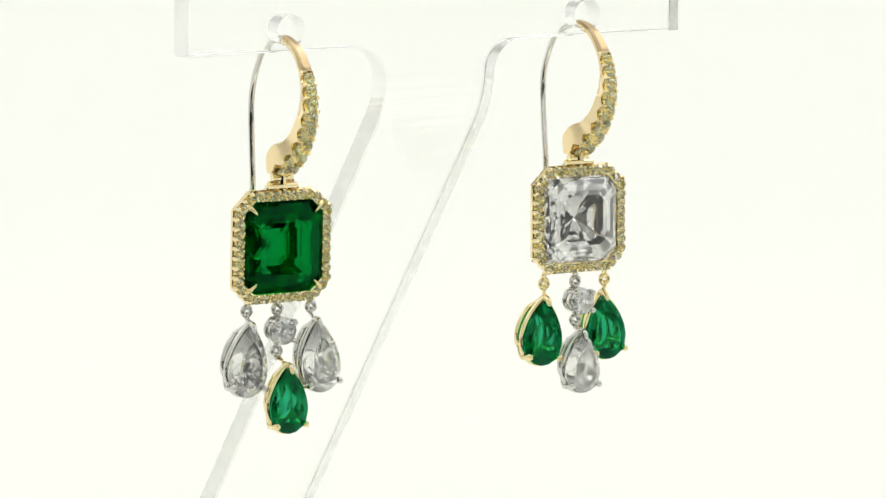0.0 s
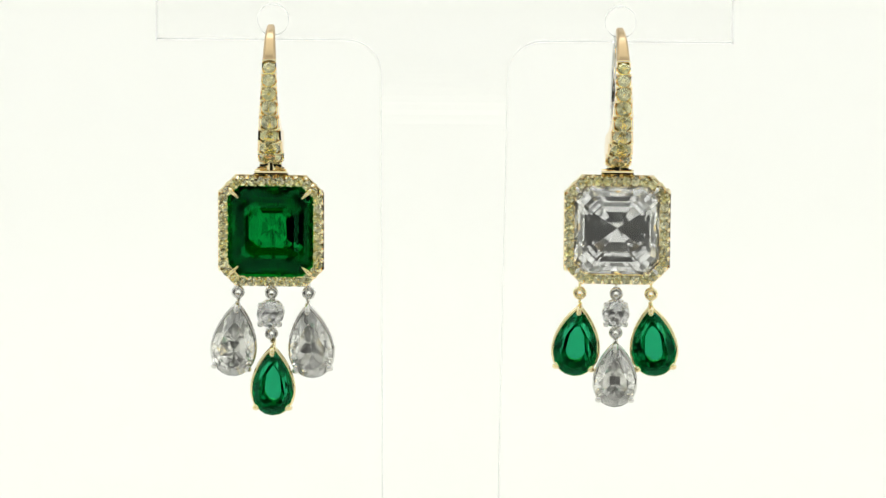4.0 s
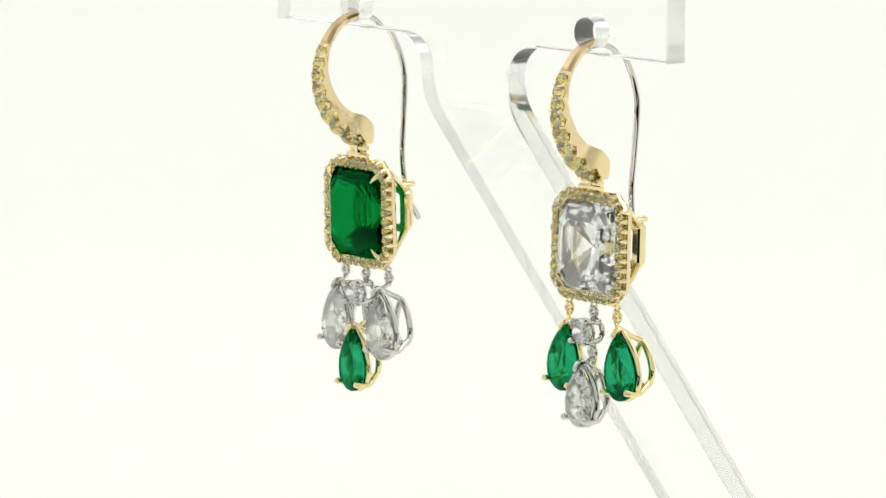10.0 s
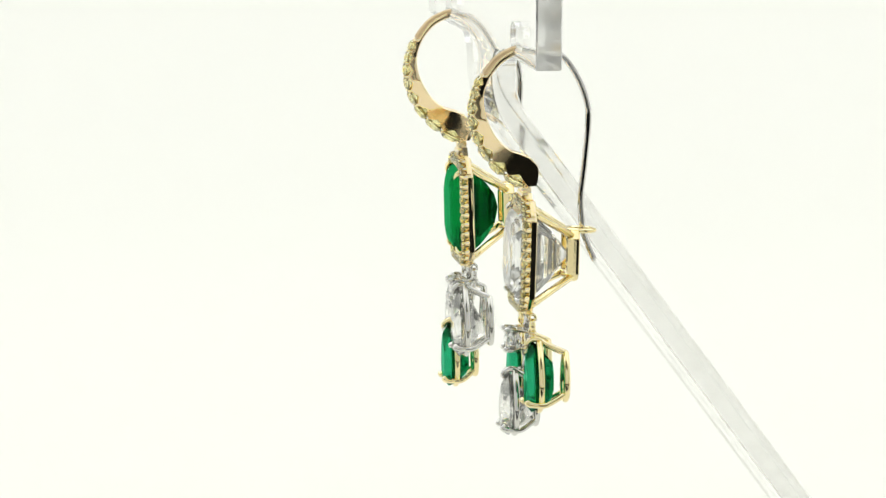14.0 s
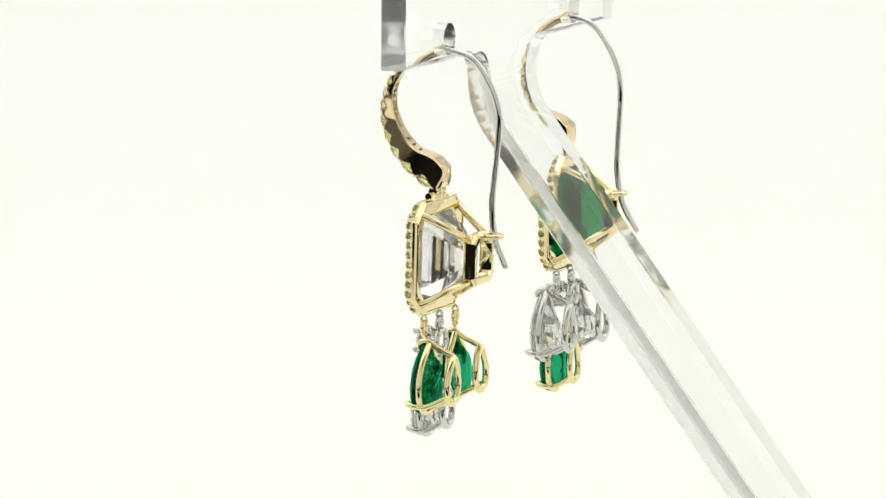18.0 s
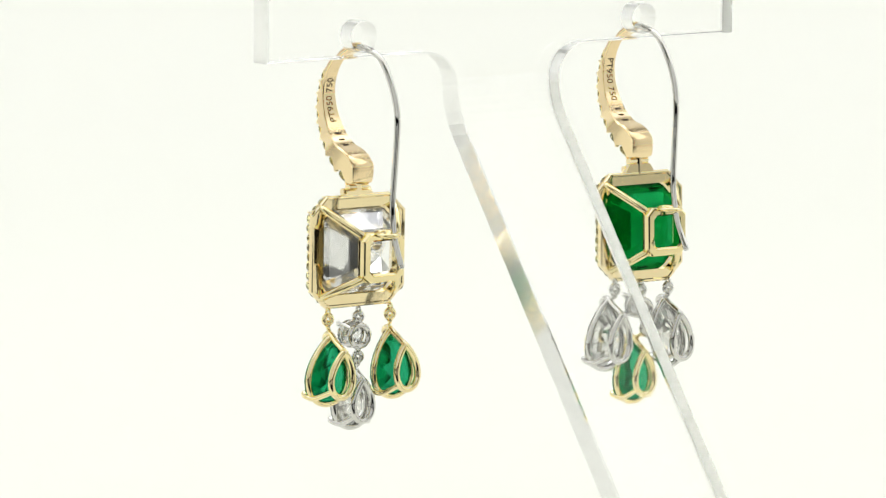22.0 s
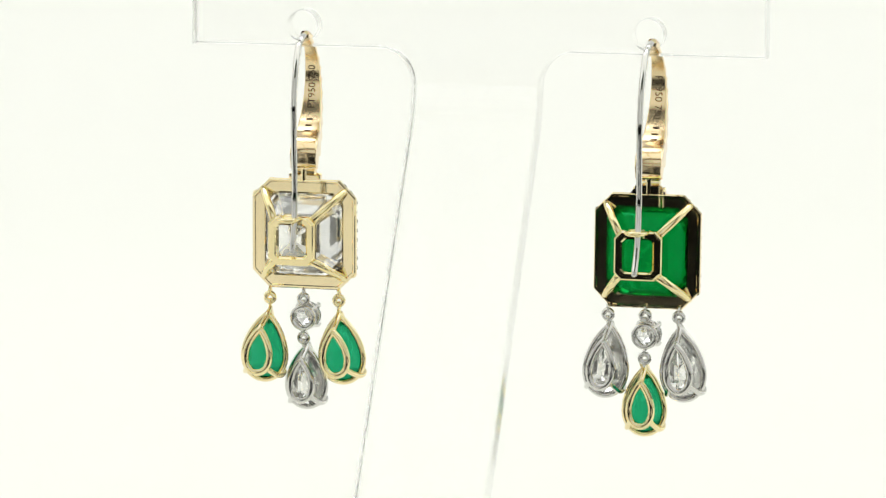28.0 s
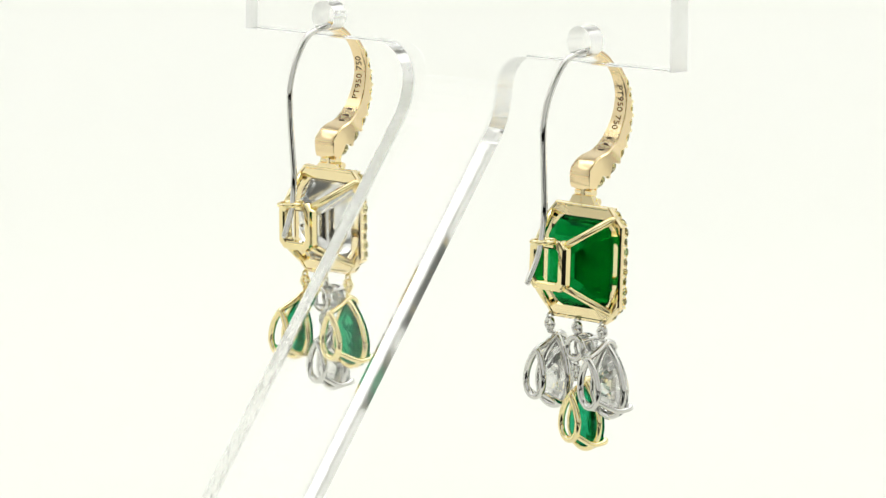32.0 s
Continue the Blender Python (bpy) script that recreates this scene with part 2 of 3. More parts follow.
def stand_outline():
    """The flat T with rounded inner corners, as (x, z) from the lower left wing round; the leg's length is measured along the sheet."""
    left, right, top, long = -36.2, 32.1, 16.0, 118.0
    a, b2 = STAND_X - LEG_HALF, STAND_X + LEG_HALF
    pts = [(left, 0.0)]
    arc = [(FILLET * math.sin(radians(9 * k)), FILLET * (1 - math.cos(radians(9 * k)))) for k in range(11)]
    pts += [(a - FILLET + dx, -dz) for dx, dz in arc]
    leg = [-FILLET - 0.5 - k for k in range(0, 16)] + [-40.0, -70.0, -long]
    pts += [(a, z) for z in leg]
    pts += [(b2, z) for z in leg[::-1]]
    pts += [(b2 + FILLET - dx, -dz) for dx, dz in arc[::-1]]
    pts += [(right, 0.0), (right, top), (left, top)]
    return pts, leg


LEAN_BACK = radians(37.0)
BEND_TOP, BEND_R = -3.5, 8.0


def bent(x, y, z):
    """Bends the flat sheet backwards below its wings."""
    s = BEND_TOP - z
    if s <= 0:
        return (x, y, z)
    off = y - BACK
    turn = min(s / BEND_R, LEAN_BACK)
    yc, zc = BEND_R * (1 - math.cos(turn)), -BEND_R * math.sin(turn)
    rest = max(0.0, s - BEND_R * LEAN_BACK)
    return (x, BACK + yc + rest * math.sin(turn) + off * math.cos(turn), BEND_TOP + zc - rest * math.cos(turn) + off * math.sin(turn))


def display_stand():
    bm = bmesh.new()
    left, right, top = -36.2, 32.1, 16.0
    a, b2 = STAND_X - LEG_HALF, STAND_X + LEG_HALF
    pts, leg = stand_outline()
    n = len(pts)
    bevel = 0.18
    # outline inset a little at both faces, so that the edges are rounded
    c = [Vector((x, z)) for x, z in pts]
    inset = []
    for i in range(n):
        d0, d1 = (c[i] - c[i - 1]).normalized(), (c[(i + 1) % n] - c[i]).normalized()
        n0, n1 = Vector((-d0.y, d0.x)), Vector((-d1.y, d1.x))
        m = (n0 + n1).normalized()
        inset.append(c[i] + m * bevel / max(0.5, m.dot(n0)))
    loops = [[(p.x, FRONT, p.y) for p in inset], [(p.x, FRONT + bevel, p.y) for p in c], [(p.x, BACK - bevel, p.y) for p in c], [(p.x, BACK, p.y) for p in inset]]
    rings = [[bm.verts.new(mm(*bent(*v))) for v in ring] for ring in loops]
    for r0, r1 in zip(rings, rings[1:]):
        for i in range(n):
            bm.faces.new((r0[i], r0[(i + 1) % n], r1[(i + 1) % n], r1[i]))
    # holes: bored through, with their walls
    hole_rings = []
    for hx in HOLES:
        pair = []
        for y in (FRONT, BACK):
            pair.append([bm.verts.new(mm(hx + 1.85 * math.sin(2 * math.pi * k / 32), y, 2.45 + 1.85 * math.cos(2 * math.pi * k / 32))) for k in range(32)])
        for i in range(32):
            bm.faces.new((pair[0][i], pair[0][(i + 1) % 32], pair[1][(i + 1) % 32], pair[1][i]))
        hole_rings.append(pair)
    for side, ring in ((0, rings[0]), (1, rings[3])):
        # the leg in strips, so that it bends cleanly; the head as one filled face with holes
        i0 = 1 + 11
        m = len(leg)
        for k in range(m - 1):
            l0, l1 = ring[i0 + k], ring[i0 + k + 1]
            r0, r1 = ring[i0 + 2 * m - 1 - k], ring[i0 + 2 * m - 2 - k]
            bm.faces.new((l0, l1, r1, r0))
        head = ring[:i0 + 1] + ring[i0 + 2 * m - 1:]
        edges = []
        for i in range(len(head)):
            edges.append(bm.edges.get((head[i], head[(i + 1) % len(head)])) or bm.edges.new((head[i], head[(i + 1) % len(head)])))
        for pair in hole_rings:
            h = pair[side]
            edges += [bm.edges.get((h[i], h[(i + 1) % 32])) for i in range(32)]
        bmesh.ops.triangle_fill(bm, use_beauty=True, edges=edges)
    ob = part("display_stand", bm, ACRYLIC)
    ob.data.materials.append(EDGE)
    ob.data.materials.append(POLISHED_EDGE)
    ob.data.materials.append(SAWN_EDGE)
    for i in range(n):
        on_leg = max(pts[i][1], pts[(i + 1) % n][1]) < -FILLET
        at_end = pts[i][0] == pts[(i + 1) % n][0] and pts[i][0] in (left, right)
        for row in range(3):
            ob.data.polygons[row * n + i].material_index = 2 if on_leg else 3 if at_end else 1
    for i in range(3 * n, 3 * n + 64):
        ob.data.polygons[i].material_index = 1
    return tagged(ob, "clear acrylic T-shaped earring stand with a bent leg", "display stand")


# ---- the earrings ----
HOOK = [  # outer y, z; inner y, z; width
    (3.0, 1.75, 3.0, 0.80, 0.95), (1.2, 1.35, 1.3, 0.40, 1.15), (-0.6, 0.35, -0.15, -0.45, 1.35), (-2.2, -1.6, -1.45, -2.0, 1.6),
    (-3.1, -3.7, -2.15, -3.9, 1.8), (-3.45, -5.8, -2.05, -5.9, 2.0), (-3.1, -8.0, -1.4, -7.6, 2.25), (-2.1, -10.2, -0.4, -9.15, 2.55),
    (-0.55, -12.1, 1.0, -10.3, 2.85), (1.2, -13.5, 2.4, -10.75, 3.05), (2.5, -14.2, 3.5, -11.3, 3.1), (3.1, -14.45, 4.25, -12.1, 3.1), (3.5, -14.5, 4.36, -12.8, 3.1), (3.8, -14.5, 4.35, -13.4, 3.05), (4.0, -14.5, 4.30, -13.9, 3.0)]
HOOK_LINE = curve_through(HOOK, 24)
MESHES = {}


def stone_mesh(key, maker, mat):
    if key not in MESHES:
        ob = part(key, maker(), mat)
        MESHES[key] = ob.data
        bpy.data.objects.remove(ob)
    return MESHES[key]


def halo_shape(hx, hz):
    """Stations along the middle of the halo's front: x, z and the outward direction."""
    ring = octagon(hx - 0.68, hz - 0.68, 2.1 - 0.586 * 0.68)
    return ring


def along(ring, count):
    """Even stations along a closed ring of (x, z)."""
    p = [Vector(q) for q in ring]
    n = len(p)
    seg = [(p[(i + 1) % n] - p[i]).length for i in range(n)]
    total, out = sum(seg), []
    for k in range(count):
        s = total * (k + 0.5) / count
        i = 0
        while s > seg[i]:
            s -= seg[i]
            i += 1
        d = (p[(i + 1) % n] - p[i]).normalized()
        out.append((p[i] + d * s, d))
    return out


def halo(thing, hx, hz, zc):
    """The octagonal gold frame with its row of small stones."""
    bm = bmesh.new()
    profile = [(0.03, 3.72), (0.0, 3.6), (-0.03, 3.45), (0.0, 3.12), (0.12, 3.05), (0.24, 3.25), (1.12, 3.2), (1.19, 2.42), (1.3, 2.5), (1.42, 3.2), (1.8, 3.35), (1.8, 3.5), (1.5, 3.68), (0.42, 3.68), (0.34, 3.8), (0.12, 3.8)]
    loops = []
    for d, y in profile:
        loops.append([(x, y, z + zc) for x, z in octagon(hx - d, hz - d, 2.1 - 0.586 * d)])
    loops = [list(col) for col in zip(*loops)]
    skin(bm, loops, closed_loop=True)
    count = 38
    for (q, d) in along(octagon(hx - 0.50, hz - 0.50, 2.1 - 0.29), count):
        # a pointed tooth in the wall between two stones; (d.y, -d.x) is the way outwards
        x, z = q.x + d.x * 0.58, q.y + d.y * 0.58 + zc
        tube(bm, [(x + d.y * 0.05, 3.5, z - d.x * 0.05), (x + d.y * 0.08, 3.05, z - d.x * 0.08), (x + d.y * 0.12, 2.65, z - d.x * 0.12), (x + d.y * 0.06, 2.28, z - d.x * 0.06)], [0.46, 0.43, 0.27, 0.12], 8)
    for inset in (0.28, 1.18):
        for (q, d) in along(octagon(hx - inset, hz - inset, 2.1 - 0.586 * inset), count):
            off = d * 0.62
            ball(bm, (q.x + off.x, 2.36, q.y + off.y + zc), 0.13, 6, 4)
    frame_ob = part("halo", bm, ROSE, thing, "pale gold octagonal frame set with tiny yellow diamonds")
    small = stone_mesh("pave_diamond", lambda: brilliant(ring_outline(0.58, 12), (0, 0), 0.2, 0.54, back=((0.6, 0.45), (0.24, 0.86))), YELLOW)
    for i, (q, d) in enumerate(along(halo_shape(hx, hz), count)):
        rnd = random.Random(i)
        m = Matrix.Translation(mm(q.x, 2.40, q.y + zc)) @ Euler((rnd.uniform(-0.2, 0.2), rnd.uniform(0, 6), rnd.uniform(-0.2, 0.2))).to_matrix().to_4x4()
        shared("pave_diamond", small, frame_ob, m)
    return frame_ob


def hook(thing, wire_line, upward, twist):
    length = [0.0]
    for a, c in zip(HOOK_LINE, HOOK_LINE[1:]):
        length.append(length[-1] + math.hypot(c[0] - a[0], c[1] - a[1]))

    def station(run):
        """The outer and inner edge and the width, run mm along the hook's front from its top."""
        row = [float(np.interp(run, length, HOOK_LINE[:, k])) for k in range(5)]
        return Vector(row[:2]), Vector(row[2:4]), row[4]

    # stones down the front, growing towards the hinge
    stones, s = [], 7.6
    while s < length[-1] - 2.3:
        r = station(s)[2] * 0.42
        stones.append((s, r))
        s += r * 2.04
    first, end = stones[0][0] - stones[0][1] * 1.1, stones[-1][0] + stones[-1][1] * 1.05
    # the walls beside the stones are cut down in a V at each stone and stand up between them
    cuts = [(k / 24 * first, -0.03, 0.30, 0.07, 0.6) for k in range(23)] + [(first - 0.5, -0.02, 0.28, 0.06, 0.5), (first - 0.3, 0.0, 0.22, 0.05, 0.04)]
    for s, r in stones:
        cuts += [(s - r * 1.0, 0.20, 0.02, 0.02, 0.5), (s - r * 0.5, 0.30, 0.14, 0.14, 0.6), (s, 0.34, 0.28, 0.28, 0.6), (s + r * 0.5, 0.34, 0.14, 0.14, 0.6)]
    cuts += [(end, 0.22, 0.02, 0.02, 0.6), (end + 0.25, -0.02, 0.02, 0.02, 0.6)]
    cuts += [(end + 0.25 + (length[-1] - end - 0.25) * k / 12, -0.02, 0.02, 0.02, 0.6) for k in range(1, 13)]
    bm = bmesh.new()
    loops = []
    for run, groove, side, lip, wide in cuts:
        o, i, w = station(run)
        d = (i - o).normalized() * w
        g, e, f, q = o + d * groove, o + d * side, o + d * lip, i - d.normalized() * 0.14
        h = w / 2
        loops.append([(-h, e.x, e.y), (-h * 0.82, f.x, f.y), (-h * wide, g.x, g.y), (h * wide, g.x, g.y), (h * 0.82, f.x, f.y), (h, e.x, e.y), (h, q.x, q.y), (h * 0.9, i.x, i.y), (-h * 0.9, i.x, i.y), (-h, q.x, q.y)])
    skin(bm, loops)
    body = part("hook", bm, SATIN, thing, "curved gold hook with a tapered row of diamonds", smooth=True)
    # the plain bow is brushed in front, the hollow of the hook finely brushed all along
    body.data.materials.append(BRUSHED)
    body.data.materials.append(INNER)
    for k in range((len(cuts) - 1) * 10):
        if k % 10 in (6, 7, 8):
            body.data.polygons[k].material_index = 2
        elif k < 240 and k % 10 < 5:
            body.data.polygons[k].material_index = 1
    body.data.set_sharp_from_angle(angle=radians(38))
    small = stone_mesh("hook_diamond", lambda: brilliant(ring_outline(1.0, 14), (0, 0), 0.36, 0.9, 0.54, 0.12, back=((0.6, 0.45), (0.24, 0.86))), YELLOW)
    for s, r in stones:
        o, inn, w = station(s)
        tang = (station(s + 0.3)[0] - station(s - 0.3)[0]).normalized()
        out = Vector((tang.y, -tang.x))
        if out.dot(inn - o) > 0:
            out = -out
        yax, zax = Vector((0, -out.x, -out.y)), Vector((0, tang.x, tang.y))
        m = Matrix((yax.cross(zax), yax, zax)).transposed().to_4x4()
        place = o + out * 0.06
        shared("hook_diamond", small, body, Matrix.Translation(mm(0, place.x, place.y)) @ m @ Matrix.Rotation(s, 4, "Y") @ Matrix.Diagonal((r, r, r, 1)))
        e = o + tang * r * 1.02
        for sx in (-1, 1):
            x = sx * w * 0.45
            tip, root = e + out * 0.14, e - out * 0.7
            claws = bmesh.new()
            tube(claws, [(x * 1.0, root.x, root.y), (x * 0.98, (e + out * 0.02).x, (e + out * 0.02).y), (x * 0.80, (e + out * 0.11).x, (e + out * 0.11).y), (x * 0.56, tip.x, tip.y)], [0.10, 0.20, 0.17, 0.08], 7)
            part("claw", claws, ROSE, body, smooth=True)
    # hallmark inside the bow
    hallmark(body, upward)
    # ear wire
    bm = bmesh.new()
    tube(bm, curve_through(wire_line, 8), 0.36, 12)
    ball(bm, wire_line[-1], 0.36, 10, 6)
    wire = part("ear_wire", bm, PLAT, thing, "bent polished platinum ear wire", smooth=True)
    turned = Matrix.Translation(mm(0, 3.5, 0)) @ Matrix.Rotation(radians(twist), 4, "Z") @ Matrix.Translation(mm(0, -3.5, 0))
    body.matrix_basis = turned
    wire.matrix_basis = turned
    return body


def inner_station(s):
    """A place on the hook's inner side, s mm from its top: y, z, the way along it and the way off it."""
    total = 0.0
    for a, c in zip(HOOK_LINE, HOOK_LINE[1:]):
        p, q = Vector((a[2], a[3])), Vector((c[2], c[3]))
        step = (q - p).length
        if total + step >= s:
            d = (q - p).normalized()
            return p + d * (s - total), d, Vector((-d.y, d.x))
        total += step
    return q, d, Vector((-d.y, d.x))


def hallmark(body, upward):
    data = bpy.data.curves.new("hallmark", "FONT")
    data.body, data.size, data.align_x = "PT950 750", 1.22, "CENTER"
    data.extrude = 0.02
    ob = new("hallmark", data)
    bpy.context.view_layer.update()
    flat = ob.evaluated_get(bpy.context.evaluated_depsgraph_get()).to_mesh()
    bm = bmesh.new()
    bm.from_mesh(flat)
    bpy.data.objects.remove(ob)

    def lay(v, middle):
        s = middle - v.x if upward else middle + v.x
        p, d, off = inner_station(s)
        x = (v.y - 0.35) * (1 if upward else -1)
        q = p + off * (0.03 + v.z * 0.4)
        return mm(x, q.x, q.y)

    for v in bm.verts:
        v.co = lay(v.co, 9.1)
    part("hallmark", bm, ENGRAVE, body, "PT950 750 engraved inside the hook")
    bm = bmesh.new()
    for k in range(3):
        x0 = (k - 1) * 0.95 - 0.36
        quad = []
        for dx, dy in ((0.10, 0.0), (0.34, 0.0), (0.34, 0.78), (0.10, 0.78)):
            quad.append(bm.verts.new(lay(Vector((x0 + dx, dy, 0.02)), 14.0)))
        bm.faces.new(quad)
    r = bmesh.ops.extrude_face_region(bm, geom=list(bm.faces))
    for v in r["geom"]:
        if isinstance(v, bmesh.types.BMVert):
            v.co.y += 0.00001
    part("maker_mark", bm, ENGRAVE, body, "three engraved maker's bars")


def hinge(thing, top):
    bm = bmesh.new()
    tube(bm, [(-1.3, 3.2, -14.95), (1.3, 3.2, -14.95)], 0.52, 14)
    tube(bm, [(0, 3.2, -14.3), (0, 3.2, top - 0.3)], 0.62, 10)
    skin(bm, [[(-1.5, 3.1, -15.3), (1.5, 3.1, -15.3), (1.5, 3.75, -15.3), (-1.5, 3.75, -15.3)], [(-2.3, 3.1, top - 0.35), (2.3, 3.1, top - 0.35), (2.3, 3.75, top - 0.35), (-2.3, 3.75, top - 0.35)]])
    tube(bm, [(-1.9, 2.95, top + 0.3), (1.9, 2.95, top + 0.3)], 0.42, 14)
    part("hinge", bm, ROSE, thing, "small gold hinge")


def gallery(thing, hx, hz, zc):
    """The cage behind the main stone: a square back ring, four struts and the catch for the wire."""
    bm = bmesh.new()
    loops = []
    for d, y in ((0.06, 9.2), (-0.03, 8.9), (-0.05, 8.6), (-0.03, 8.2), (0.08, 7.92), (0.9, 7.85), (1.0, 8.0), (1.0, 9.15), (0.82, 9.32), (0.22, 9.32)):
        loops.append([(x, y, z + zc) for x, z in octagon(2.8 - d, 2.9 - d, 0.85 - 0.5 * d)])
    skin(bm, [list(c) for c in zip(*loops)], closed_loop=True)
    ring_ob = part("back_ring", bm, GOLD, thing, "square yellow gold ring behind the stone")
    for sx in (-1, 1):
        for sz in (-1, 1):
            bm = bmesh.new()
            tube(bm, [(sx * (hx - 1.25), 3.3, sz * (hz - 1.25) + zc), (sx * (hx - 1.5), 3.9, sz * (hz - 1.5) + zc), (sx * 2.3, 8.4, sz * 2.4 + zc)], 0.44, 12)
            part("strut", bm, GOLD, thing, smooth=True)
    bm = bmesh.new()
    pts = [(1.15 * math.cos(a), 9.7 + 1.6 * math.sin(a), zc + 2.75) for a in (2 * math.pi * k / 28 for k in range(28))]
    tube(bm, pts, 0.30, 10, closed=True)
    part("catch_loop", bm, GOLD, ring_ob, "gold loop that catches the ear wire", smooth=True)


def link(parent, mat, x, z, y=3.85, drop=1.15):
    """A small closed ring that hangs from a loop above it."""
    bm = bmesh.new()
    pts = [(x + 0.52 * math.cos(a), y, z + 0.52 * math.sin(a)) for a in (2 * math.pi * k / 18 for k in range(18))]
    tube(bm, pts, 0.31, 8, closed=True)
    pts = [(x, y + 0.36 * math.cos(a), z + 0.85 + 0.42 * math.sin(a)) for a in (2 * math.pi * k / 14 for k in range(14))]
    tube(bm, pts, 0.16, 7, closed=True)
    pts = [(x, y + 0.30 * math.cos(a), z - 0.62 + 0.42 * math.sin(a)) for a in (2 * math.pi * k / 14 for k in range(14))]
    tube(bm, pts, 0.16, 7, closed=True)
    part("link", bm, mat, parent, smooth=True)


def hung(swing):
    """The swing of a hanging part about its links, in degrees."""
    pivot = Matrix.Translation(mm(0, 3.85, -30.4))
    return pivot @ Matrix.Rotation(radians(swing), 4, "X") @ pivot.inverted()


def pear_stone(key, w, h, green, turn):
    """A green pear has a broad table over a shallow back, through which the light falls; a clear one many small facets."""
    if green:
        return stone_mesh(key, lambda: brilliant(pear(w - 0.1, h - 0.15, 20), (0, -h * 0.60), 0.7, 2.5, 0.62, 0.18, (h * 0.16, h * 0.08), turn, ((0.68, 0.55), (0.42, 0.88)), 0.04), EMERALD_SMALL)
    return stone_mesh(key, lambda: brilliant(pear(w - 0.1, h - 0.15, 32), (0, -h * 0.60), 0.75, 3.0, 0.60, 0.18, (h * 0.10, h * 0.05), turn, ((0.62, 0.38), (0.27, 0.78)), 0.03 + 0.03 * (turn % 3)), PEAR_DIAMOND)


def pear_drop(thing, name, x, z, w, h, tilt, mat, stone_name, label, key, girdle, swing, deep=3.8):
    """A pear-cut stone in a wire basket: girdle wire, back ring, three claws, link."""
    m = hung(swing) @ Matrix.Translation(mm(x, 0, z)) @ Matrix.Rotation(radians(tilt), 4, "Y")

    def put(bm):
        bmesh.ops.transform(bm, matrix=m, verts=bm.verts)
        return bm

    back_y = girdle + deep
    bm = bmesh.new()
    tube(bm, [(px * 1.0, girdle + 0.75, pz) for px, pz in pear(w - 0.25, h - 0.3, 40)], 0.36, 10, closed=True)
    setting = part(name, put(bm), mat, thing, label, smooth=True)
    rw, rh, rz = w * 0.54, h * 0.64, -h * 0.17
    bm = bmesh.new()
    tube(bm, [(px, back_y, pz + rz) for px, pz in pear(rw, rh, 36)], 0.40, 12, closed=True)
    part("back_ring", put(bm), mat, setting, smooth=True)
    for sx in (-1, 1):
        bm = bmesh.new()
        ex, ez = sx * w * 0.40, -h * 0.86
        tube(bm, curve_through([(sx * rw * 0.38, back_y, rz - rh * 0.86), (ex * 0.92, girdle + 1.5, ez - 0.05), (ex * 1.05, girdle + 0.2, ez - 0.1), (ex * 0.98, girdle - 0.6, ez + 0.05), (ex * 0.84, girdle - 0.85, ez + 0.3)], 4), [0.33] * 10 + [0.35, 0.38, 0.41, 0.43, 0.42, 0.36, 0.24], 8)
        part("claw", put(bm), mat, setting, smooth=True)
    bm = bmesh.new()
    tube(bm, curve_through([(0, back_y, rz + 0.05), (0, girdle + 1.8, -0.5), (0, girdle + 0.5, 0.25), (0, girdle - 0.45, -0.05), (0, girdle - 0.75, -0.75)], 4), [0.36] * 12 + [0.34, 0.32, 0.32, 0.26, 0.14], 8)
    tube(bm, [(0, girdle + 0.7, -0.1), (0, 3.85, 0.75)], 0.26, 8)
    part("bail", put(bm), mat, setting, smooth=True)
    turn = 5 if x < -1 else 7 if x > 1 else 6
    me = pear_stone(key + str(turn), w, h, mat is GOLD, turn)
    shared(stone_name, me, setting, m @ Matrix.Translation(mm(0, girdle, -0.05)))
    return setting


def round_drop(thing, z, swing):
    """A round diamond in a four-claw basket."""
    place = hung(swing) @ Matrix.Translation(mm(0, -0.45, 0))
    bm = bmesh.new()
    tube(bm, [(px, 4.6, pz + z) for px, pz in ring_outline(1.25, 28)], 0.34, 10, closed=True)
    tube(bm, [(px, 3.05, pz + z) for px, pz in ring_outline(1.45, 28)], 0.2, 8, closed=True)
    bmesh.ops.transform(bm, matrix=place, verts=bm.verts)
    setting = part("round_drop", bm, PLAT, thing, "round diamond in a platinum basket", smooth=True)
    for k in range(4):
        a = radians(45 + 90 * k)
        c, s = math.cos(a), math.sin(a)
        bm = bmesh.new()
        tube(bm, curve_through([(1.2 * c, 4.6, 1.2 * s + z), (1.68 * c, 2.85, 1.68 * s + z), (1.75 * c, 2.05, 1.75 * s + z), (1.5 * c, 1.7, 1.5 * s + z)], 4), [0.22] * 9 + [0.27, 0.3, 0.3, 0.26], 8)
        ball(bm, (1.55 * c, 1.78, 1.55 * s + z), 0.36, 8, 6)
        bmesh.ops.transform(bm, matrix=place, verts=bm.verts)
        part("claw", bm, PLAT, setting, smooth=True)
    me = stone_mesh("round_diamond", lambda: brilliant(ring_outline(1.62, 16), (0, 0), 0.55, 1.4, 0.55, 0.1), DIAMOND)
    shared("round_diamond", me, setting, place @ Matrix.Translation(mm(0, 2.4, z)))
    return setting


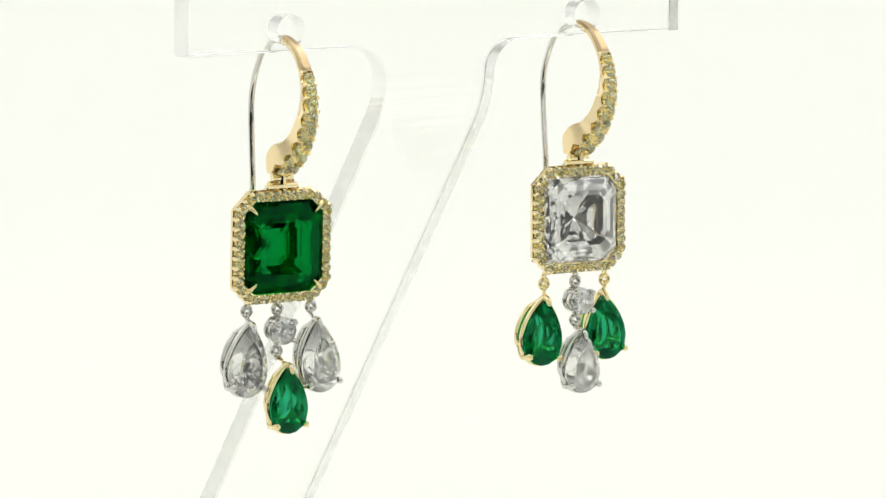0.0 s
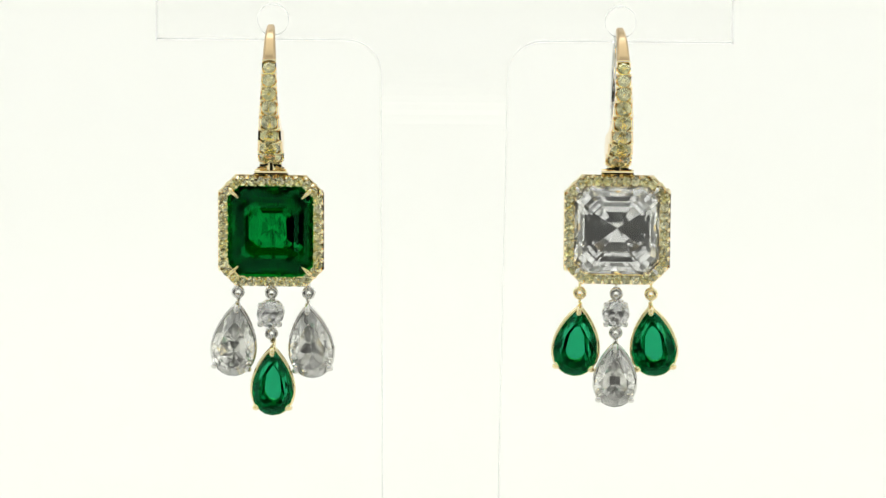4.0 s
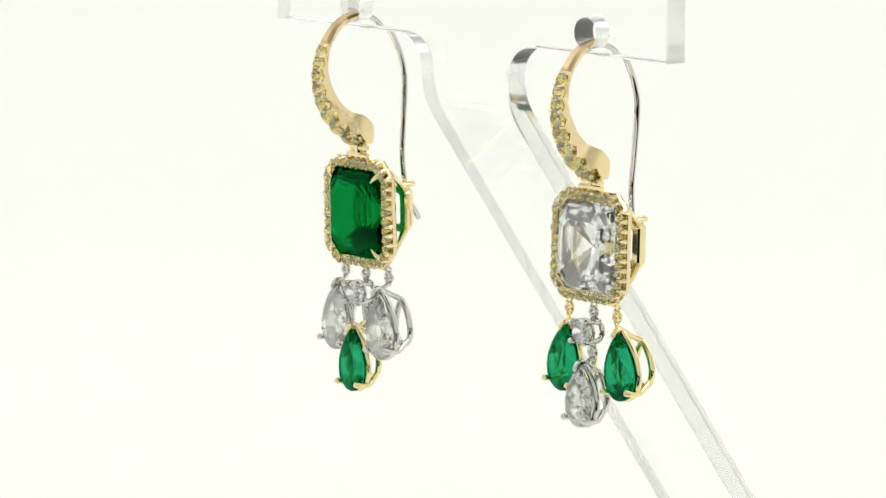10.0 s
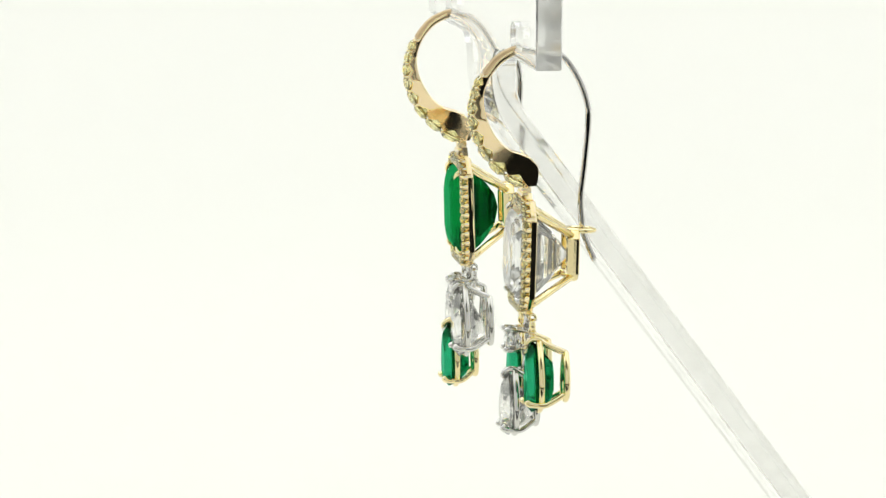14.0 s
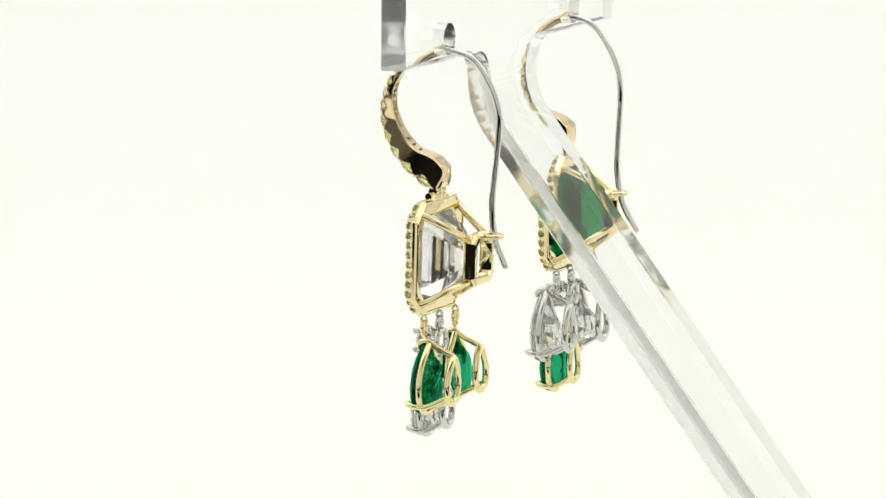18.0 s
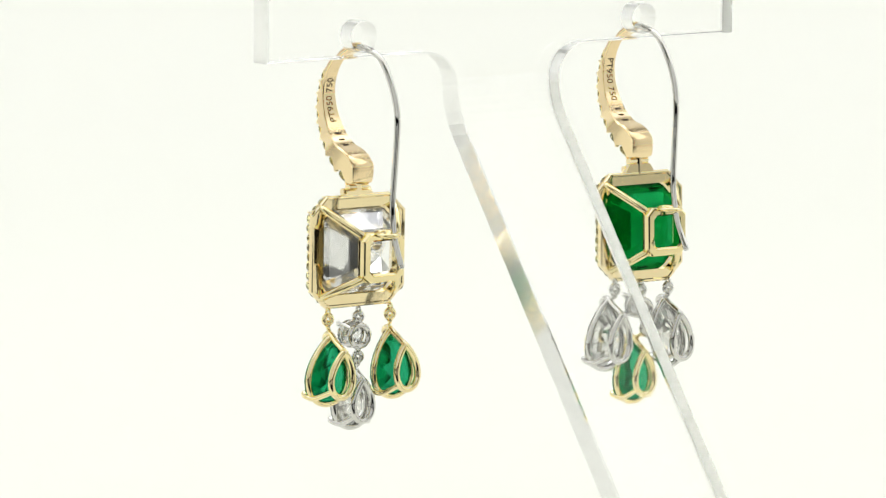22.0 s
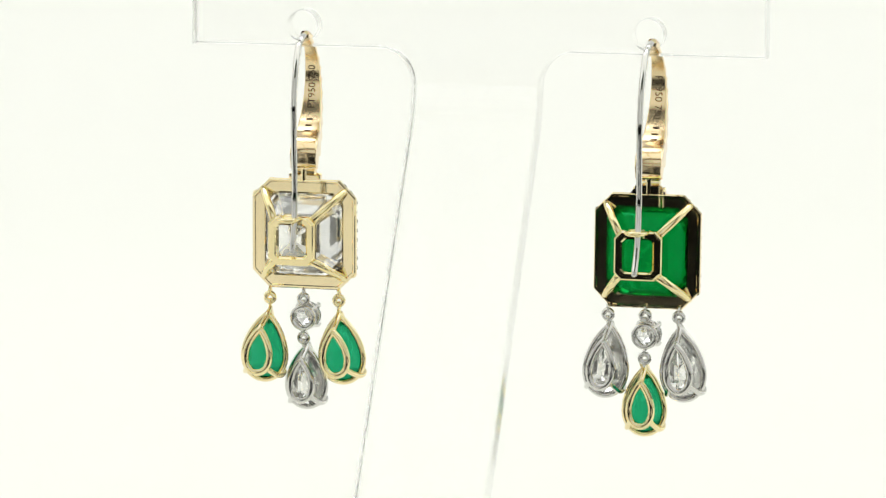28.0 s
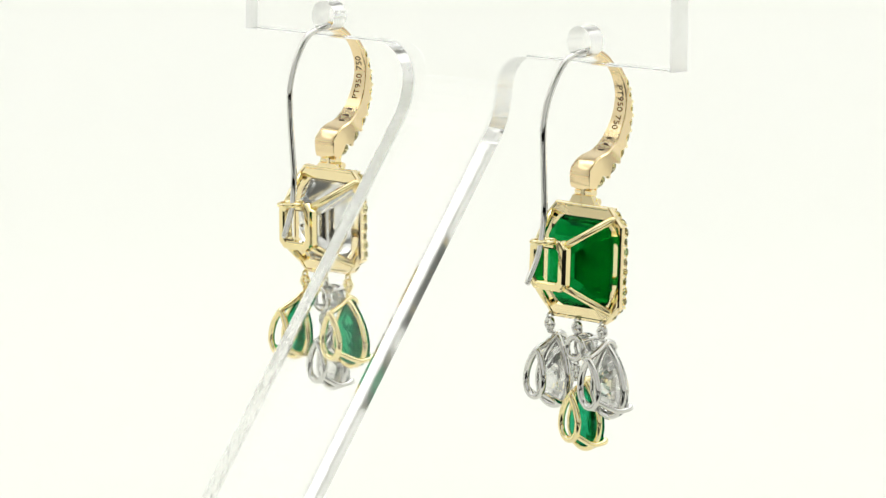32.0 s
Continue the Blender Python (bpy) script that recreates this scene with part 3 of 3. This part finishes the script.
def main_stone(thing, mat, zc, hx, hz, name, claw_mat, claw_size, pavilion):
    crown = [(0.56, 1.25), (0.67, 1.38), (0.78, 1.65), (0.89, 2.08), (0.98, 2.6), (1.0, 2.75), (1.0, 2.9)]
    levels = crown + pavilion
    bm = step_cut(hx, hz, 1.75, levels)
    bmesh.ops.translate(bm, verts=bm.verts, vec=mm(0, 0, zc))
    part(name, bm, mat, thing)
    for sx in (-1, 1):
        for sz in (-1, 1):
            bm = bmesh.new()
            x, z = sx * (hx - 0.35), sz * (hz - 0.35) + zc
            k = claw_size
            tube(bm, curve_through([(x, 2.7, z), (x - sx * 0.15, 2.15, z - sz * 0.15), (x - sx * 0.75 * k, 1.85, z - sz * 0.75 * k), (x - sx * 1.3 * k, 1.75, z - sz * 1.3 * k)], 4), [0.30, 0.31, 0.32, 0.33, 0.33, 0.31, 0.28, 0.25, 0.21, 0.17, 0.13, 0.09, 0.04], 8)
            part("claw", bm, claw_mat, thing, smooth=True)


WIRE_A = [(0, 2.9, 1.27), (0, 4.5, 1.2), (0, 7.1, 0.35), (0, 9.0, -2.1), (0, 10.2, -5.0), (0, 10.4, -7.6), (0, 10.1, -12.1), (0, 9.8, -16.0), (0, 10.1, -19.4), (0, 10.7, -21.2), (0, 11.6, -23.1)]
WIRE_B = [(0, 2.9, 1.27), (0, 4.5, 1.2), (0, 7.2, 0.3), (0, 9.2, -2.3), (0, 10.4, -5.2), (0, 10.7, -8.0), (0, 10.4, -12.5), (0, 10.1, -16.8), (0, 10.5, -20.5), (0, 11.2, -22.5), (0, 12.5, -24.7)]


def emerald_earring():
    thing = tagged(new("emerald_earring"), "gold drop earring with a square green emerald and three pear drops", "earring", "pair of earrings")
    hook(thing, WIRE_B, False, 2.4)
    hinge(thing, -16.25)
    halo(thing, 6.33, 6.72, -23.0)
    gallery(thing, 6.33, 6.72, -23.0)
    main_stone(thing, EMERALD, -23.0, 5.15, 5.45, "square_emerald", GOLD, 0.8, [(0.92, 3.7), (0.78, 4.9), (0.58, 6.0), (0.33, 7.0), (0.01, 7.55)])
    for x, tilt, girdle in ((-4.0, 5, 2.4), (4.45, -5, 1.9)):
        link(thing, PLAT, x, -30.6)
        pear_drop(thing, "pear_drop", x, -32.1, 5.15, 8.6, tilt, PLAT, "pear_diamond", "pear-cut diamond in a platinum basket", "pear_diamond_side", girdle, -1.0)
    link(thing, PLAT, 0, -30.6)
    round_drop(thing, -32.95, -1.0)
    link(thing, PLAT, 0, -35.6)
    pear_drop(thing, "pear_drop", 0.35, -37.1, 5.0, 8.05, 0, GOLD, "pear_emerald", "pear-cut emerald in a yellow gold basket", "pear_emerald_middle", 1.2, -1.0, 3.2)
    return thing


def diamond_earring():
    thing = tagged(new("diamond_earring"), "gold drop earring with a square clear diamond and three pear drops", "earring", "pair of earrings")
    hook(thing, WIRE_A, True, 6.0)
    hinge(thing, -15.8)
    halo(thing, 6.35, 6.55, -22.35)
    gallery(thing, 6.35, 6.55, -22.35)
    main_stone(thing, DIAMOND, -22.35, 5.2, 5.4, "square_diamond", PLAT, 0.45, [(0.82, 4.2), (0.52, 6.1), (0.01, 8.4)])
    for x, tilt, girdle in ((-4.35, 5, 3.2), (4.15, -5, 3.9)):
        link(thing, GOLD, x, -30.1)
        pear_drop(thing, "pear_drop", x, -31.95, 5.4, 8.2, tilt, GOLD, "pear_emerald", "pear-cut emerald in a yellow gold basket", "pear_emerald_side", girdle, 0.7)
    link(thing, PLAT, 0, -30.1)
    round_drop(thing, -32.3, 0.7)
    link(thing, PLAT, 0, -34.8)
    pear_drop(thing, "pear_drop", 0, -36.1, 4.9, 7.5, 0, PLAT, "pear_diamond", "pear-cut diamond in a platinum basket", "pear_diamond_middle", 1.8, 0.7, 3.2)
    return thing


STAND = display_stand()
GREEN = emerald_earring()
CLEAR = diamond_earring()


# ---- the slow turn ----
def motions():
    start, rate = 32.308, -7.98331
    homes = {
        STAND: pose(0, 0, BASE * MM),
        GREEN: pose(-22.75 * MM, -0.17 * MM, BASE * MM, 1.8, 0, -2.8),
        CLEAR: pose(18.5 * MM, 0.45 * MM, BASE * MM, -1.1, 0, -3.0),
    }
    for thing, home in homes.items():
        rows = []
        for k in range(33):
            angle = start + rate * k
            a = radians(angle + 94.479)
            dx = 0.320 * math.cos(a) - 0.292 * math.sin(a) + 0.131 * math.cos(2 * a) - 0.181 * math.sin(2 * a)
            dz = 0.063 * math.cos(a) + 0.178 * math.sin(a) + 0.147 * math.cos(2 * a) + 0.036 * math.sin(2 * a)
            rows.append((k, pose(dx * MM, 0, dz * MM, 0, 0, angle) @ home))
        walk(thing, rows)


motions()
